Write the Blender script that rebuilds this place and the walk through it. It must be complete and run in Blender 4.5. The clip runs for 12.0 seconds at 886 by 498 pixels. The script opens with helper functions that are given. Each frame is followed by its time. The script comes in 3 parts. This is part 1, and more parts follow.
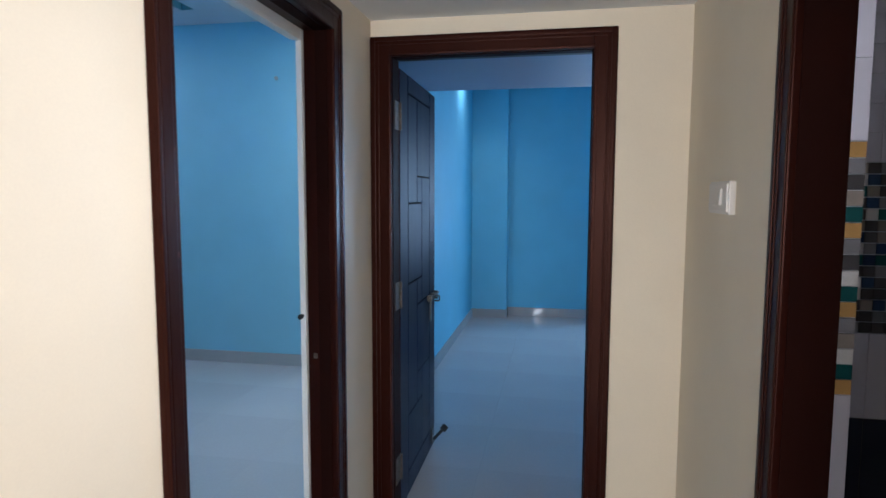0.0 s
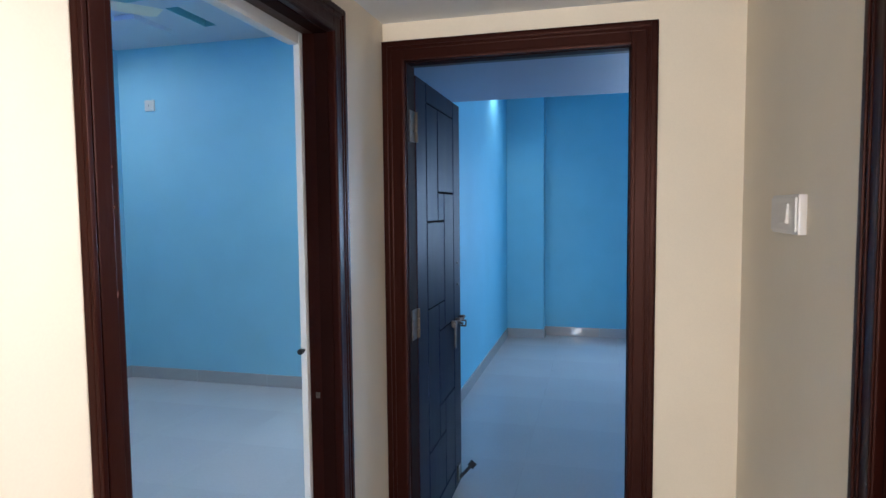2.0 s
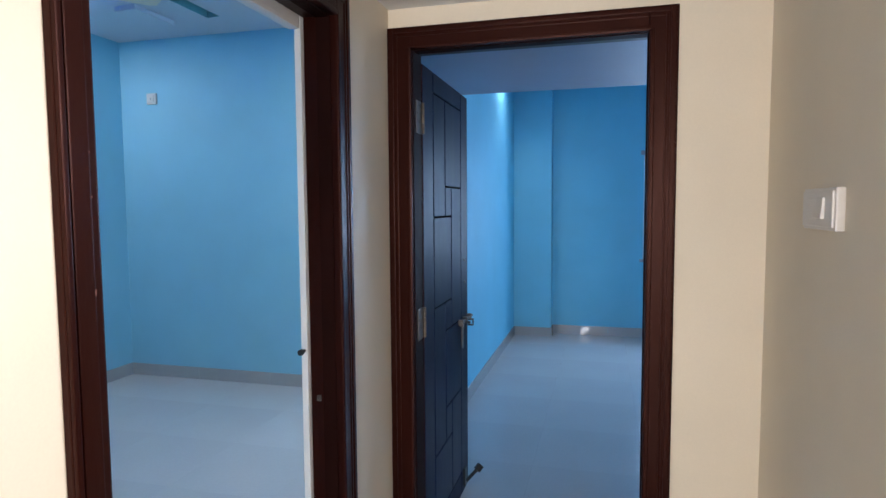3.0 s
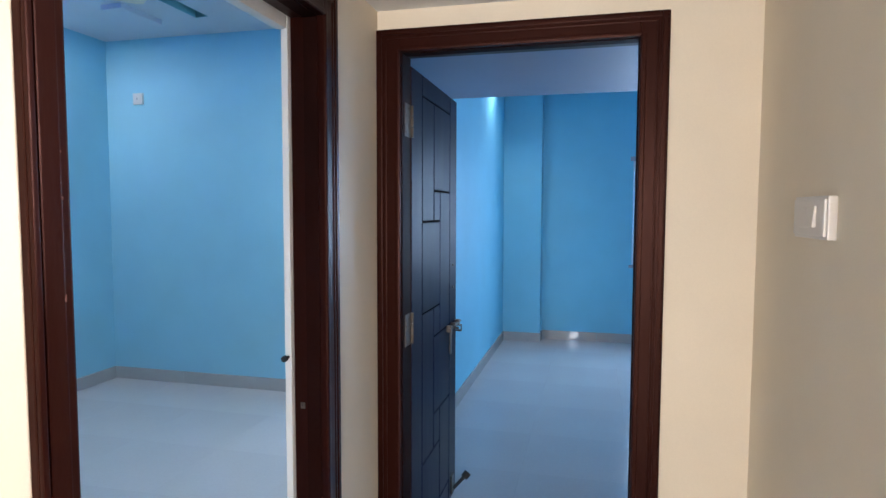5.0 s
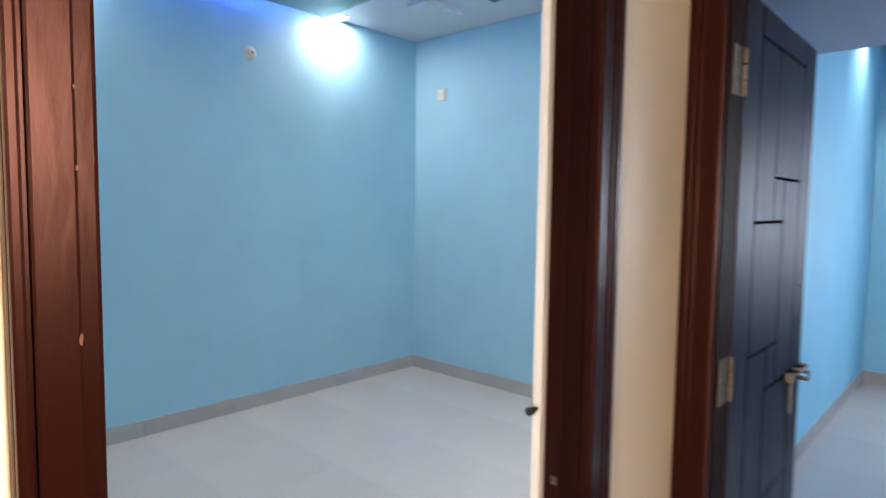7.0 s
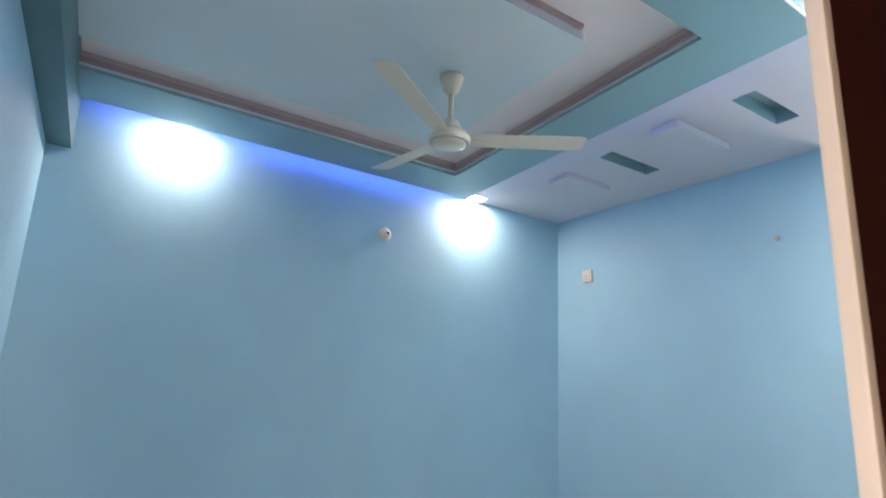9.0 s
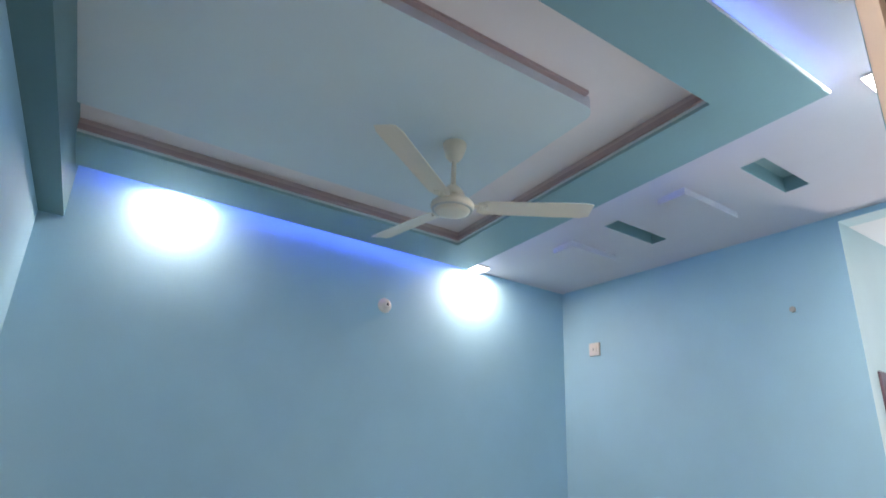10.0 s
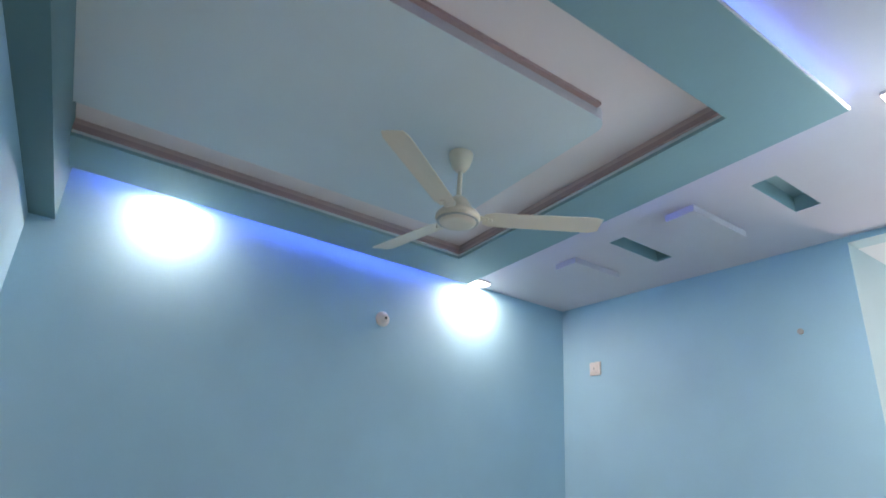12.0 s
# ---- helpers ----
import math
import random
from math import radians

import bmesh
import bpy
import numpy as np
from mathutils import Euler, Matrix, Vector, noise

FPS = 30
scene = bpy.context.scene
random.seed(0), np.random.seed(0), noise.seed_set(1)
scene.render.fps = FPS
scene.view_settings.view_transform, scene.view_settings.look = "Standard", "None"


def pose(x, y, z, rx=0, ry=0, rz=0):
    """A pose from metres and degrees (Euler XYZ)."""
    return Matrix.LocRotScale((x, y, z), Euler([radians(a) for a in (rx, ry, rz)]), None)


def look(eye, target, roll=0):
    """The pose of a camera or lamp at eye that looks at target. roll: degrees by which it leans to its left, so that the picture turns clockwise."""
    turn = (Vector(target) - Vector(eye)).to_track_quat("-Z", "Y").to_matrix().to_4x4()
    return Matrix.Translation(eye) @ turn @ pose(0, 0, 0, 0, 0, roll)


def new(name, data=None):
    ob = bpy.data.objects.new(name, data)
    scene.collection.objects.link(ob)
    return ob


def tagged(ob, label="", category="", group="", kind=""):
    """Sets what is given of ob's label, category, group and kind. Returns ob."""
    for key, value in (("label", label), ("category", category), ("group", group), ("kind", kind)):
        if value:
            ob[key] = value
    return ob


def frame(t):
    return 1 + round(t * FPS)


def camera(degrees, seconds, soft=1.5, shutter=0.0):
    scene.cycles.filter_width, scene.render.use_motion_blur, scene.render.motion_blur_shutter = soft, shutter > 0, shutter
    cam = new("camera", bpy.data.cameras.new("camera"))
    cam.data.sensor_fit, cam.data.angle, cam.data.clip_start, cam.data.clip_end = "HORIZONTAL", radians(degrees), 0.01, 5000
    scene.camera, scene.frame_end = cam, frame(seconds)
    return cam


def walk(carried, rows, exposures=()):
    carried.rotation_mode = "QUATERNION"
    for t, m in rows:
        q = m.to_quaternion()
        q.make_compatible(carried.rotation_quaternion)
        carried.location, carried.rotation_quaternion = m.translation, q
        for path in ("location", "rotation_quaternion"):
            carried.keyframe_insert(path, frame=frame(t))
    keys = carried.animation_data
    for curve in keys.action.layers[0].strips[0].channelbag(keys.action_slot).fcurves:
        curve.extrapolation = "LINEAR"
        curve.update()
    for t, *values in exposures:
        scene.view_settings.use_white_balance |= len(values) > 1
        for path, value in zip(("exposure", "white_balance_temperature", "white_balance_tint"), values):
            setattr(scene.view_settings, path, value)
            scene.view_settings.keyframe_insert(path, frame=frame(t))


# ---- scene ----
cam = camera(72.5, 12.0, shutter=0.5)
PATH = [
    (0, pose(-0.099, 0.218, 1.456, 84.81, -0.17, 10.65)),
    (0.5, pose(-0.100, 0.304, 1.461, 84.47, 0.27, 9.37)),
    (1, pose(-0.062, 0.392, 1.462, 85.19, 0.74, 11.44)),
    (1.5, pose(-0.061, 0.441, 1.470, 86.11, 0.38, 13.89)),
    (2, pose(-0.071, 0.480, 1.471, 86.14, 0.55, 14.44)),
    (2.5, pose(-0.096, 0.526, 1.465, 86.25, 0.30, 14.88)),
    (3, pose(-0.103, 0.571, 1.462, 85.86, 0.36, 14.95)),
    (5, pose(-0.105, 0.601, 1.464, 86.23, -0.19, 14.01)),
    (5.5, pose(-0.140, 0.707, 1.458, 85.13, 0.10, 14.73)),
    (6, pose(-0.241, 0.869, 1.462, 84.50, 1.26, 18.10)),
    (6.2, look((-0.275, 0.943, 1.440), (-1.017, 2.792, 1.265), -1.2)),
    (6.5, pose(-0.267, 1.022, 1.460, 85.46, -0.14, 30.73)),
    (6.7, look((-0.265, 1.075, 1.456), (-1.431, 2.692, 1.295), 0.4)),
    (7, pose(-0.280, 1.153, 1.451, 85.80, -0.73, 42.74)),
    (7.2, look((-0.343, 1.194, 1.449), (-1.760, 2.599, 1.320), -0.2)),
    (7.5, pose(-0.437, 1.241, 1.465, 88.03, -1.01, 46.68)),
    (7.7, pose(-0.484, 1.270, 1.430, 89.76, -1.08, 47.43)),
    (9.3, pose(-0.730, 1.528, 1.446, 105.71, -2.93, 56.07)),
    (9.5, pose(-0.752, 1.542, 1.447, 106.89, -2.75, 55.77)),
    (10, pose(-0.799, 1.548, 1.465, 110.52, -2.43, 55.28)),
    (10.5, pose(-0.817, 1.552, 1.483, 113.22, -2.39, 55.18)),
    (11, pose(-0.851, 1.554, 1.489, 113.77, -2.36, 54.24)),
    (11.5, pose(-0.870, 1.543, 1.483, 113.82, -2.61, 53.79)),
    (12, pose(-0.889, 1.559, 1.478, 112.06, -3.39, 54.30)),
]
walk(cam, PATH, [(0, -0.04, 5350, 10), (1, 0.2, 5450, 11), (2.5, 0.24, 5550, 12), (5.5, 0.5, 5850, 14), (6.2, 0.6, 6250, 17), (7, 0.95, 7400, 21), (7.7, 0.98, 7600, 21), (9.3, 0.68, 8300, 29), (12, 0.62, 8300, 30)])

# ---- light ----
world = bpy.data.worlds.new("sky")
scene.world = world
world.use_nodes = True
wn = world.node_tree.nodes
sky = wn.new("ShaderNodeTexSky")
sky.sky_type, sky.sun_disc = "NISHITA", False
SUN_WAY = Vector((-2.70, 2.20, -1.20)).normalized()
sky.sun_elevation = math.asin(-SUN_WAY.z)
sky.sun_rotation = math.atan2(-SUN_WAY.x, -SUN_WAY.y)
wn["Background"].inputs["Strength"].default_value = 0.10
world.node_tree.links.new(sky.outputs["Color"], wn["Background"].inputs["Color"])
sun = new("sun", bpy.data.lights.new("sun", "SUN"))
sun.data.energy, sun.data.angle, sun.data.color = 5.0, radians(0.3), (1.0, 0.95, 0.86)
sun.matrix_world = look((6, -4, 6), Vector((6, -4, 6)) + SUN_WAY)


def area(name, at, towards, w, h, watts, color, spread=180):
    """A rectangular lamp that fills a window, or the face of a small downlight."""
    lamp = new(name, bpy.data.lights.new(name, "AREA"))
    lamp.data.shape, lamp.data.size, lamp.data.size_y = "RECTANGLE", w, h
    lamp.data.energy, lamp.data.color, lamp.data.spread = watts, color, radians(spread)
    lamp.matrix_world = look(at, Vector(at) + Vector(towards))
    return lamp


DAY = (0.86, 0.93, 1.0)
SKYLIGHT = (0.60, 0.80, 1.0)
WARM = (1.0, 0.86, 0.68)
COOL = (1.0, 0.98, 0.95)
area("daylight_bedroom_window", (0.90, 7.62, 1.42), (0, -1, 0), 1.16, 1.06, 45, SKYLIGHT)
area("daylight_passage_window", (-1.62, 6.90, 1.35), (0, -1, 0), 0.70, 1.30, 21, DAY)
# Assumed, unseen hall window, placed and sized to light the corridor walls.
area("daylight_assumed_hall_window", (0.10, -4.40, 1.40), (0, 1, 0), 3.5, 1.5, 232, (1.0, 0.90, 0.77))
# Unseen warm fill, added behind the camera without a fixture to brighten the corridor.
area("hall_fill_lamp", (1.3, -2.3, 2.76), (0, 0, -1), 0.5, 0.5, 90, WARM)
area("bathroom_daylight", (1.99, 1.74, 1.86), (-1, -0.16, -0.12), 0.54, 0.62, 7.6, (1.0, 0.92, 0.82), 56)
area("downlight_glow_a", (-4.030, 2.02, 2.834), (0, 0, -1), 0.10, 0.10, 7.0, COOL)
area("downlight_glow_b", (-4.020, 4.02, 2.834), (0, 0, -1), 0.10, 0.10, 8.0, COOL)
area("downlight_glow_c", (-1.396, 3.806, 2.834), (0, 0, -1), 0.12, 0.12, 19, COOL)
area("downlight_glow_d", (-0.985, 6.40, 2.834), (0, 0, -1), 0.09, 0.09, 3.4, COOL, 110)
area("downlight_glow_e", (-1.60, 5.60, 2.800), (0, 0, -1), 0.12, 0.12, 0.5, COOL)

# ---- materials ----


def material(name, color, rough=0.5, metal=0.0, vary=0.05, scale=3.0, grain=0.0, grain_scale=200.0, bump=0.0,
             bump_scale=120.0, stretch=(1, 1, 1), spec=0.5, coat=0.0, rough_vary=0.0, by_object=0.0, emit=None, tint=(1, 1, 1)):
    m = bpy.data.materials.new(name)
    m.use_nodes = True
    nt = m.node_tree
    n, l = nt.nodes, nt.links
    p = n["Principled BSDF"]
    p.inputs["Base Color"].default_value = (*color, 1)
    p.inputs["Roughness"].default_value, p.inputs["Metallic"].default_value = rough, metal
    p.inputs["Specular IOR Level"].default_value = spec
    p.inputs["Specular Tint"].default_value = (*tint, 1)
    p.inputs["Coat Weight"].default_value = coat
    p.inputs["Coat Roughness"].default_value = 0.08
    if emit:
        p.inputs["Emission Color"].default_value = (*emit[0], 1)
        p.inputs["Emission Strength"].default_value = emit[1]
        return m
    co = n.new("ShaderNodeTexCoord")
    mp = n.new("ShaderNodeMapping")
    mp.inputs["Scale"].default_value = stretch
    l.new(co.outputs["Object"], mp.inputs["Vector"])
    big = n.new("ShaderNodeTexNoise")
    big.inputs["Scale"].default_value, big.inputs["Detail"].default_value = scale, 5
    l.new(mp.outputs["Vector"], big.inputs["Vector"])
    fine = n.new("ShaderNodeTexNoise")
    fine.inputs["Scale"].default_value, fine.inputs["Detail"].default_value = grain_scale, 3
    l.new(mp.outputs["Vector"], fine.inputs["Vector"])

    def spread(source, amount, base):
        r = n.new("ShaderNodeMapRange")
        r.inputs["From Min"].default_value, r.inputs["From Max"].default_value = 0.3, 0.7
        r.inputs["To Min"].default_value, r.inputs["To Max"].default_value = base - amount, base + amount
        l.new(source, r.inputs["Value"])
        return r.outputs["Result"]

    value = spread(big.outputs["Fac"], vary, 1.0)
    mul = n.new("ShaderNodeMath")
    mul.operation = "MULTIPLY"
    l.new(value, mul.inputs[0])
    l.new(spread(fine.outputs["Fac"], grain, 1.0), mul.inputs[1])
    out = mul.outputs[0]
    if by_object:
        info = n.new("ShaderNodeObjectInfo")
        m3 = n.new("ShaderNodeMath")
        m3.operation = "MULTIPLY"
        r = n.new("ShaderNodeMapRange")
        r.inputs["To Min"].default_value, r.inputs["To Max"].default_value = 1 - by_object, 1 + by_object
        l.new(info.outputs["Random"], r.inputs["Value"])
        l.new(out, m3.inputs[0])
        l.new(r.outputs["Result"], m3.inputs[1])
        out = m3.outputs[0]
    hue = n.new("ShaderNodeVectorMath")
    hue.operation = "SCALE"
    hue.inputs[0].default_value = color
    l.new(out, hue.inputs["Scale"])
    l.new(hue.outputs["Vector"], p.inputs["Base Color"])
    if rough_vary:
        l.new(spread(big.outputs["Fac"], rough_vary, rough), p.inputs["Roughness"])
    if bump:
        b = n.new("ShaderNodeTexNoise")
        b.inputs["Scale"].default_value, b.inputs["Detail"].default_value = bump_scale, 4
        l.new(mp.outputs["Vector"], b.inputs["Vector"])
        bp = n.new("ShaderNodeBump")
        bp.inputs["Strength"].default_value, bp.inputs["Distance"].default_value = 1.0, bump
        l.new(b.outputs["Fac"], bp.inputs["Height"])
        l.new(bp.outputs["Normal"], p.inputs["Normal"])
    return m


CREAM = material("cream_wall_paint", (0.785, 0.685, 0.535), 0.55, vary=0.03, grain=0.015, bump=0.0004, bump_scale=45)
BLUE = material("sky_blue_wall_paint", (0.21, 0.57, 0.76), 0.65, vary=0.03, grain=0.015, bump=0.0004, bump_scale=45)
AQUA = material("aqua_blue_wall_paint", (0.28, 0.55, 0.69), 0.6, vary=0.03, grain=0.015, bump=0.0004, bump_scale=45)
TEAL = material("teal_ceiling_paint", (0.225, 0.43, 0.47), 0.5, vary=0.03, grain=0.01, bump=0.0008, bump_scale=60)
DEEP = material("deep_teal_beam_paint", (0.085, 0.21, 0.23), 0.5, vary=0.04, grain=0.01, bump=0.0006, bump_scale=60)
PALE = material("pale_aqua_passage_paint", (0.50, 0.66, 0.68), 0.6, vary=0.03, grain=0.015, bump=0.0004, bump_scale=45)
PANEL = material("pale_teal_ceiling_paint", (0.66, 0.76, 0.78), 0.5, vary=0.02, grain=0.01, bump=0.0006, bump_scale=60)
WHITE = material("white_ceiling_paint", (0.80, 0.80, 0.80), 0.6, vary=0.02, grain=0.01, bump=0.0008, bump_scale=60)
BORDER = material("pale_lilac_white_ceiling_paint", (0.63, 0.60, 0.65), 0.6, vary=0.02, grain=0.01, bump=0.0006, bump_scale=60)
PINK = material("pale_pink_ceiling_paint", (0.88, 0.79, 0.78), 0.6, vary=0.02, grain=0.01, bump=0.0006)
DUSTY = material("dusty_rose_ceiling_paint", (0.58, 0.44, 0.43), 0.5, vary=0.05, grain=0.02)
REVEAL = material("white_gloss_reveal_paint", (0.78, 0.78, 0.78), 0.4, vary=0.03, grain=0.01, bump=0.0003, bump_scale=40)
ROSE = material("rose_brown_ceiling_paint", (0.46, 0.32, 0.32), 0.5, vary=0.04, grain=0.02)
PLASTER = material("white_plaster", (0.54, 0.55, 0.57), 0.6, vary=0.03, grain=0.02, bump=0.001)
BROWN = material("dark_brown_gloss_paint", (0.015, 0.0028, 0.0018), 0.34, vary=0.12, scale=2.0, grain=0.06, grain_scale=14,
                 bump=0.0008, bump_scale=26, stretch=(2, 2, 0.6), spec=0.19, rough_vary=0.06, tint=(1.0, 0.50, 0.40))
INNER = material("dark_brown_matt_paint", (0.014, 0.0035, 0.0025), 0.65, vary=0.12, scale=2.0, grain=0.06, grain_scale=14, spec=0.04)
# Base colour and specular tint carry the blue room's sheen on the dark door.
LEAF = material("dark_walnut_with_blue_sheen", (0.011, 0.015, 0.038), 0.44, vary=0.2, scale=2.0, grain=0.12, grain_scale=14,
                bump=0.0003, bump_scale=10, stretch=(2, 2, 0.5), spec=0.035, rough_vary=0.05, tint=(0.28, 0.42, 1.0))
CHIP = material("bare_chipped_wood", (0.14, 0.055, 0.042), 0.8, vary=0.2, scale=60)
GROOVE = material("black_groove_paint", (0.006, 0.005, 0.006), 0.9, spec=0.0, vary=0.1)
TILE = material("glossy_ivory_floor_tile", (0.47, 0.465, 0.46), 0.10, vary=0.04, scale=1.2, grain=0.02, grain_scale=60,
                rough_vary=0.03, by_object=0.006)
SKIRT = material("grey_skirting_tile", (0.40, 0.39, 0.39), 0.22, vary=0.05, scale=4, grain=0.03, by_object=0.02)
GROUT = material("ivory_grout", (0.47, 0.465, 0.46), 0.85, vary=0.1, grain=0.05)
IRON = material("dark_iron", (0.10, 0.09, 0.085), 0.4, metal=0.9, vary=0.2, scale=40, grain=0.1)
CHROME = material("pale_chrome", (0.60, 0.57, 0.52), 0.3, metal=0.9, vary=0.05)
STEEL = material("aged_steel", (0.11, 0.088, 0.070), 0.5, metal=0.4, vary=0.3, scale=40, grain=0.25, grain_scale=90, spec=0.3, rough_vary=0.1)
BLACK = material("black_rubber", (0.012, 0.012, 0.013), 0.45, vary=0.1)
PLASTIC = material("white_switch_plastic", (0.68, 0.64, 0.60), 0.3, vary=0.02, grain=0.01)
ENAMEL = material("ivory_fan_enamel", (0.85, 0.73, 0.59), 0.32, vary=0.04, grain=0.02, coat=0.2)
ALU = material("white_window_frame_paint", (0.62, 0.64, 0.67), 0.35, vary=0.03)
TEALRAIL = material("pale_teal_rail_paint", (0.55, 0.85, 0.82), 0.4, vary=0.04)
GLASS = bpy.data.materials.new("window_glass")
GLASS.use_nodes = True
gp = GLASS.node_tree.nodes["Principled BSDF"]
gp.inputs["Transmission Weight"].default_value, gp.inputs["Roughness"].default_value, gp.inputs["IOR"].default_value = 1, 0.02, 1.45
SUNBLOCK = material("opaque_sun_blocking_pane", (0.80, 0.82, 0.84), 0.6, vary=0.02)
LED = material("lit_led_diffuser", (1, 1, 1), emit=((0.9, 0.96, 1.0), 14.0))
BLUE_LED = material("lit_blue_led_strip", (0.05, 0.1, 1), emit=((0.07, 0.19, 1.0), 16.0))
BEIGE = material("beige_door_laminate", (0.62, 0.47, 0.36), 0.4, vary=0.06, grain=0.05, stretch=(4, 4, 0.5))
PURPLE = material("purple_brown_frame_paint", (0.16, 0.09, 0.11), 0.35, vary=0.1, grain=0.06)
BATHTILE = material("pale_lavender_wall_tile", (0.55, 0.52, 0.58), 0.18, vary=0.05, by_object=0.04)
NAVY = material("dark_navy_wall_tile", (0.025, 0.028, 0.045), 0.25, vary=0.1, by_object=0.1)
MOSAICS = [material("mosaic_" + n, c, 0.2, vary=0.08, grain=0.04, by_object=0.1) for n, c in (
    ("ochre", (0.42, 0.24, 0.08)), ("grey", (0.20, 0.19, 0.20)), ("charcoal", (0.06, 0.055, 0.055)),
    ("taupe", (0.24, 0.20, 0.17)), ("green", (0.012, 0.075, 0.075)), ("ivory", (0.55, 0.52, 0.50)), ("navy", (0.02, 0.04, 0.09)))]
EARTH = material("dry_earth", (0.30, 0.25, 0.19), 0.9, vary=0.2, scale=0.5, grain=0.1, grain_scale=20)
CONCRETE = material("grey_roof_slab", (0.35, 0.34, 0.33), 0.9, vary=0.1)

# ---- mesh helpers ----
AX = {"x-": (-1, 0, 0), "x+": (1, 0, 0), "y-": (0, -1, 0), "y+": (0, 1, 0), "z-": (0, 0, -1), "z+": (0, 0, 1)}


def finish(name, bm, mats, parent=None, smooth=False):
    me = bpy.data.meshes.new(name)
    bm.normal_update()
    bm.to_mesh(me)
    bm.free()
    for m in (mats if isinstance(mats, (list, tuple)) else [mats]):
        me.materials.append(m)
    if smooth:
        for f in me.polygons:
            f.use_smooth = True
    ob = new(name, me)
    if parent:
        ob.parent = parent
    return ob


def part(name, bm, mat, parent, label="", smooth=False):
    ob = finish(name, bm, mat, parent, smooth)
    return tagged(ob, label) if label else ob


def add_box(bm, x0, x1, y0, y1, z0, z1, bevel=0.0, slots=None, turn=None):
    r = bmesh.ops.create_cube(bm, size=1.0)
    vs = r["verts"]
    m = Matrix.Translation(((x0 + x1) / 2, (y0 + y1) / 2, (z0 + z1) / 2)) @ Matrix.Diagonal((x1 - x0, y1 - y0, z1 - z0, 1))
    bmesh.ops.transform(bm, matrix=(turn @ m) if turn else m, verts=vs)
    fs = list({f for v in vs for f in v.link_faces})
    if slots:
        bm.normal_update()
        for f in fs:
            f.normal_update()
            for key, s in slots.items():
                if f.normal.dot(Vector(AX[key])) > 0.9:
                    f.material_index = s
    if bevel:
        bmesh.ops.bevel(bm, geom=list({e for v in vs for e in v.link_edges}), offset=bevel, segments=2, profile=0.7, affect="EDGES")


def box(*a, **k):
    bm = bmesh.new()
    add_box(bm, *a, **k)
    return bm


def add_tube(bm, radius, a, b, seg=16, r2=None):
    a, b = Vector(a), Vector(b)
    r = bmesh.ops.create_cone(bm, cap_ends=True, segments=seg, radius1=radius, radius2=radius if r2 is None else r2, depth=(b - a).length)
    q = (b - a).to_track_quat("Z", "Y").to_matrix().to_4x4()
    bmesh.ops.transform(bm, matrix=Matrix.Translation((a + b) / 2) @ q, verts=r["verts"])


def tube(*a, **k):
    bm = bmesh.new()
    add_tube(bm, *a, **k)
    return bm


def lathe(profile, seg=40):
    """A turned body about the z axis from (radius, height) pairs."""
    bm = bmesh.new()
    rings = []
    for r, z in profile:
        rings.append([bm.verts.new((r * math.cos(2 * math.pi * i / seg), r * math.sin(2 * math.pi * i / seg), z)) for i in range(seg)])
    for a, b in zip(rings, rings[1:]):
        for i in range(seg):
            bm.faces.new((a[i], a[(i + 1) % seg], b[(i + 1) % seg], b[i]))
    bm.faces.new(list(reversed(rings[0])))
    bm.faces.new(rings[-1])
    bmesh.ops.recalc_face_normals(bm, faces=bm.faces)
    return bm


def empty(name, at, label, category, group="", kind=""):
    ob = new(name)
    ob.location = at
    ob.empty_display_size = 0.1
    return tagged(ob, label, category, group, kind)


def slab(name, axis, lo, hi, u, v, holes, mats, slots, label, category="wall"):
    """A wall or ceiling of real thickness between lo and hi on its axis, spanning u and v, with openings cut through.
    axis x: u is y, v is z; axis y: u is x, v is z; axis z: u is x, v is y."""
    us = sorted({*u, *[max(u[0], min(u[1], q)) for h in holes for q in h[:2]]})
    vs = sorted({*v, *[max(v[0], min(v[1], q)) for h in holes for q in h[2:]]})
    bm = bmesh.new()
    grid = {}

    def vert(i, j, k):
        if (i, j, k) not in grid:
            p = {"x": ((lo, hi)[k], us[i], vs[j]), "y": (us[i], (lo, hi)[k], vs[j]), "z": (us[i], vs[j], (lo, hi)[k])}[axis]
            grid[i, j, k] = bm.verts.new(p)
        return grid[i, j, k]

    def solid(i, j):
        if not (0 <= i < len(us) - 1 and 0 <= j < len(vs) - 1):
            return False
        cu, cv = (us[i] + us[i + 1]) / 2, (vs[j] + vs[j + 1]) / 2
        return not any(h[0] < cu < h[1] and h[2] < cv < h[3] for h in holes)

    for i in range(len(us) - 1):
        for j in range(len(vs) - 1):
            if not solid(i, j):
                continue
            for k in (0, 1):
                bm.faces.new((vert(i, j, k), vert(i + 1, j, k), vert(i + 1, j + 1, k), vert(i, j + 1, k)))
            for di, dj, e in ((-1, 0, ((i, j), (i, j + 1))), (1, 0, ((i + 1, j), (i + 1, j + 1))),
                              (0, -1, ((i, j), (i + 1, j))), (0, 1, ((i, j + 1), (i + 1, j + 1)))):
                if not solid(i + di, j + dj):
                    (a, b), (c, d) = e
                    bm.faces.new((vert(a, b, 0), vert(c, d, 0), vert(c, d, 1), vert(a, b, 1)))
    bmesh.ops.recalc_face_normals(bm, faces=bm.faces)
    bm.normal_update()
    for f in bm.faces:
        f.material_index = slots.get("edge", 0)
        for key in (axis + "-", axis + "+"):
            if f.normal.dot(Vector(AX[key])) > 0.9:
                f.material_index = slots.get(key, 0)
    ob = finish(name, bm, mats)
    return tagged(ob, label, category, kind="structure")


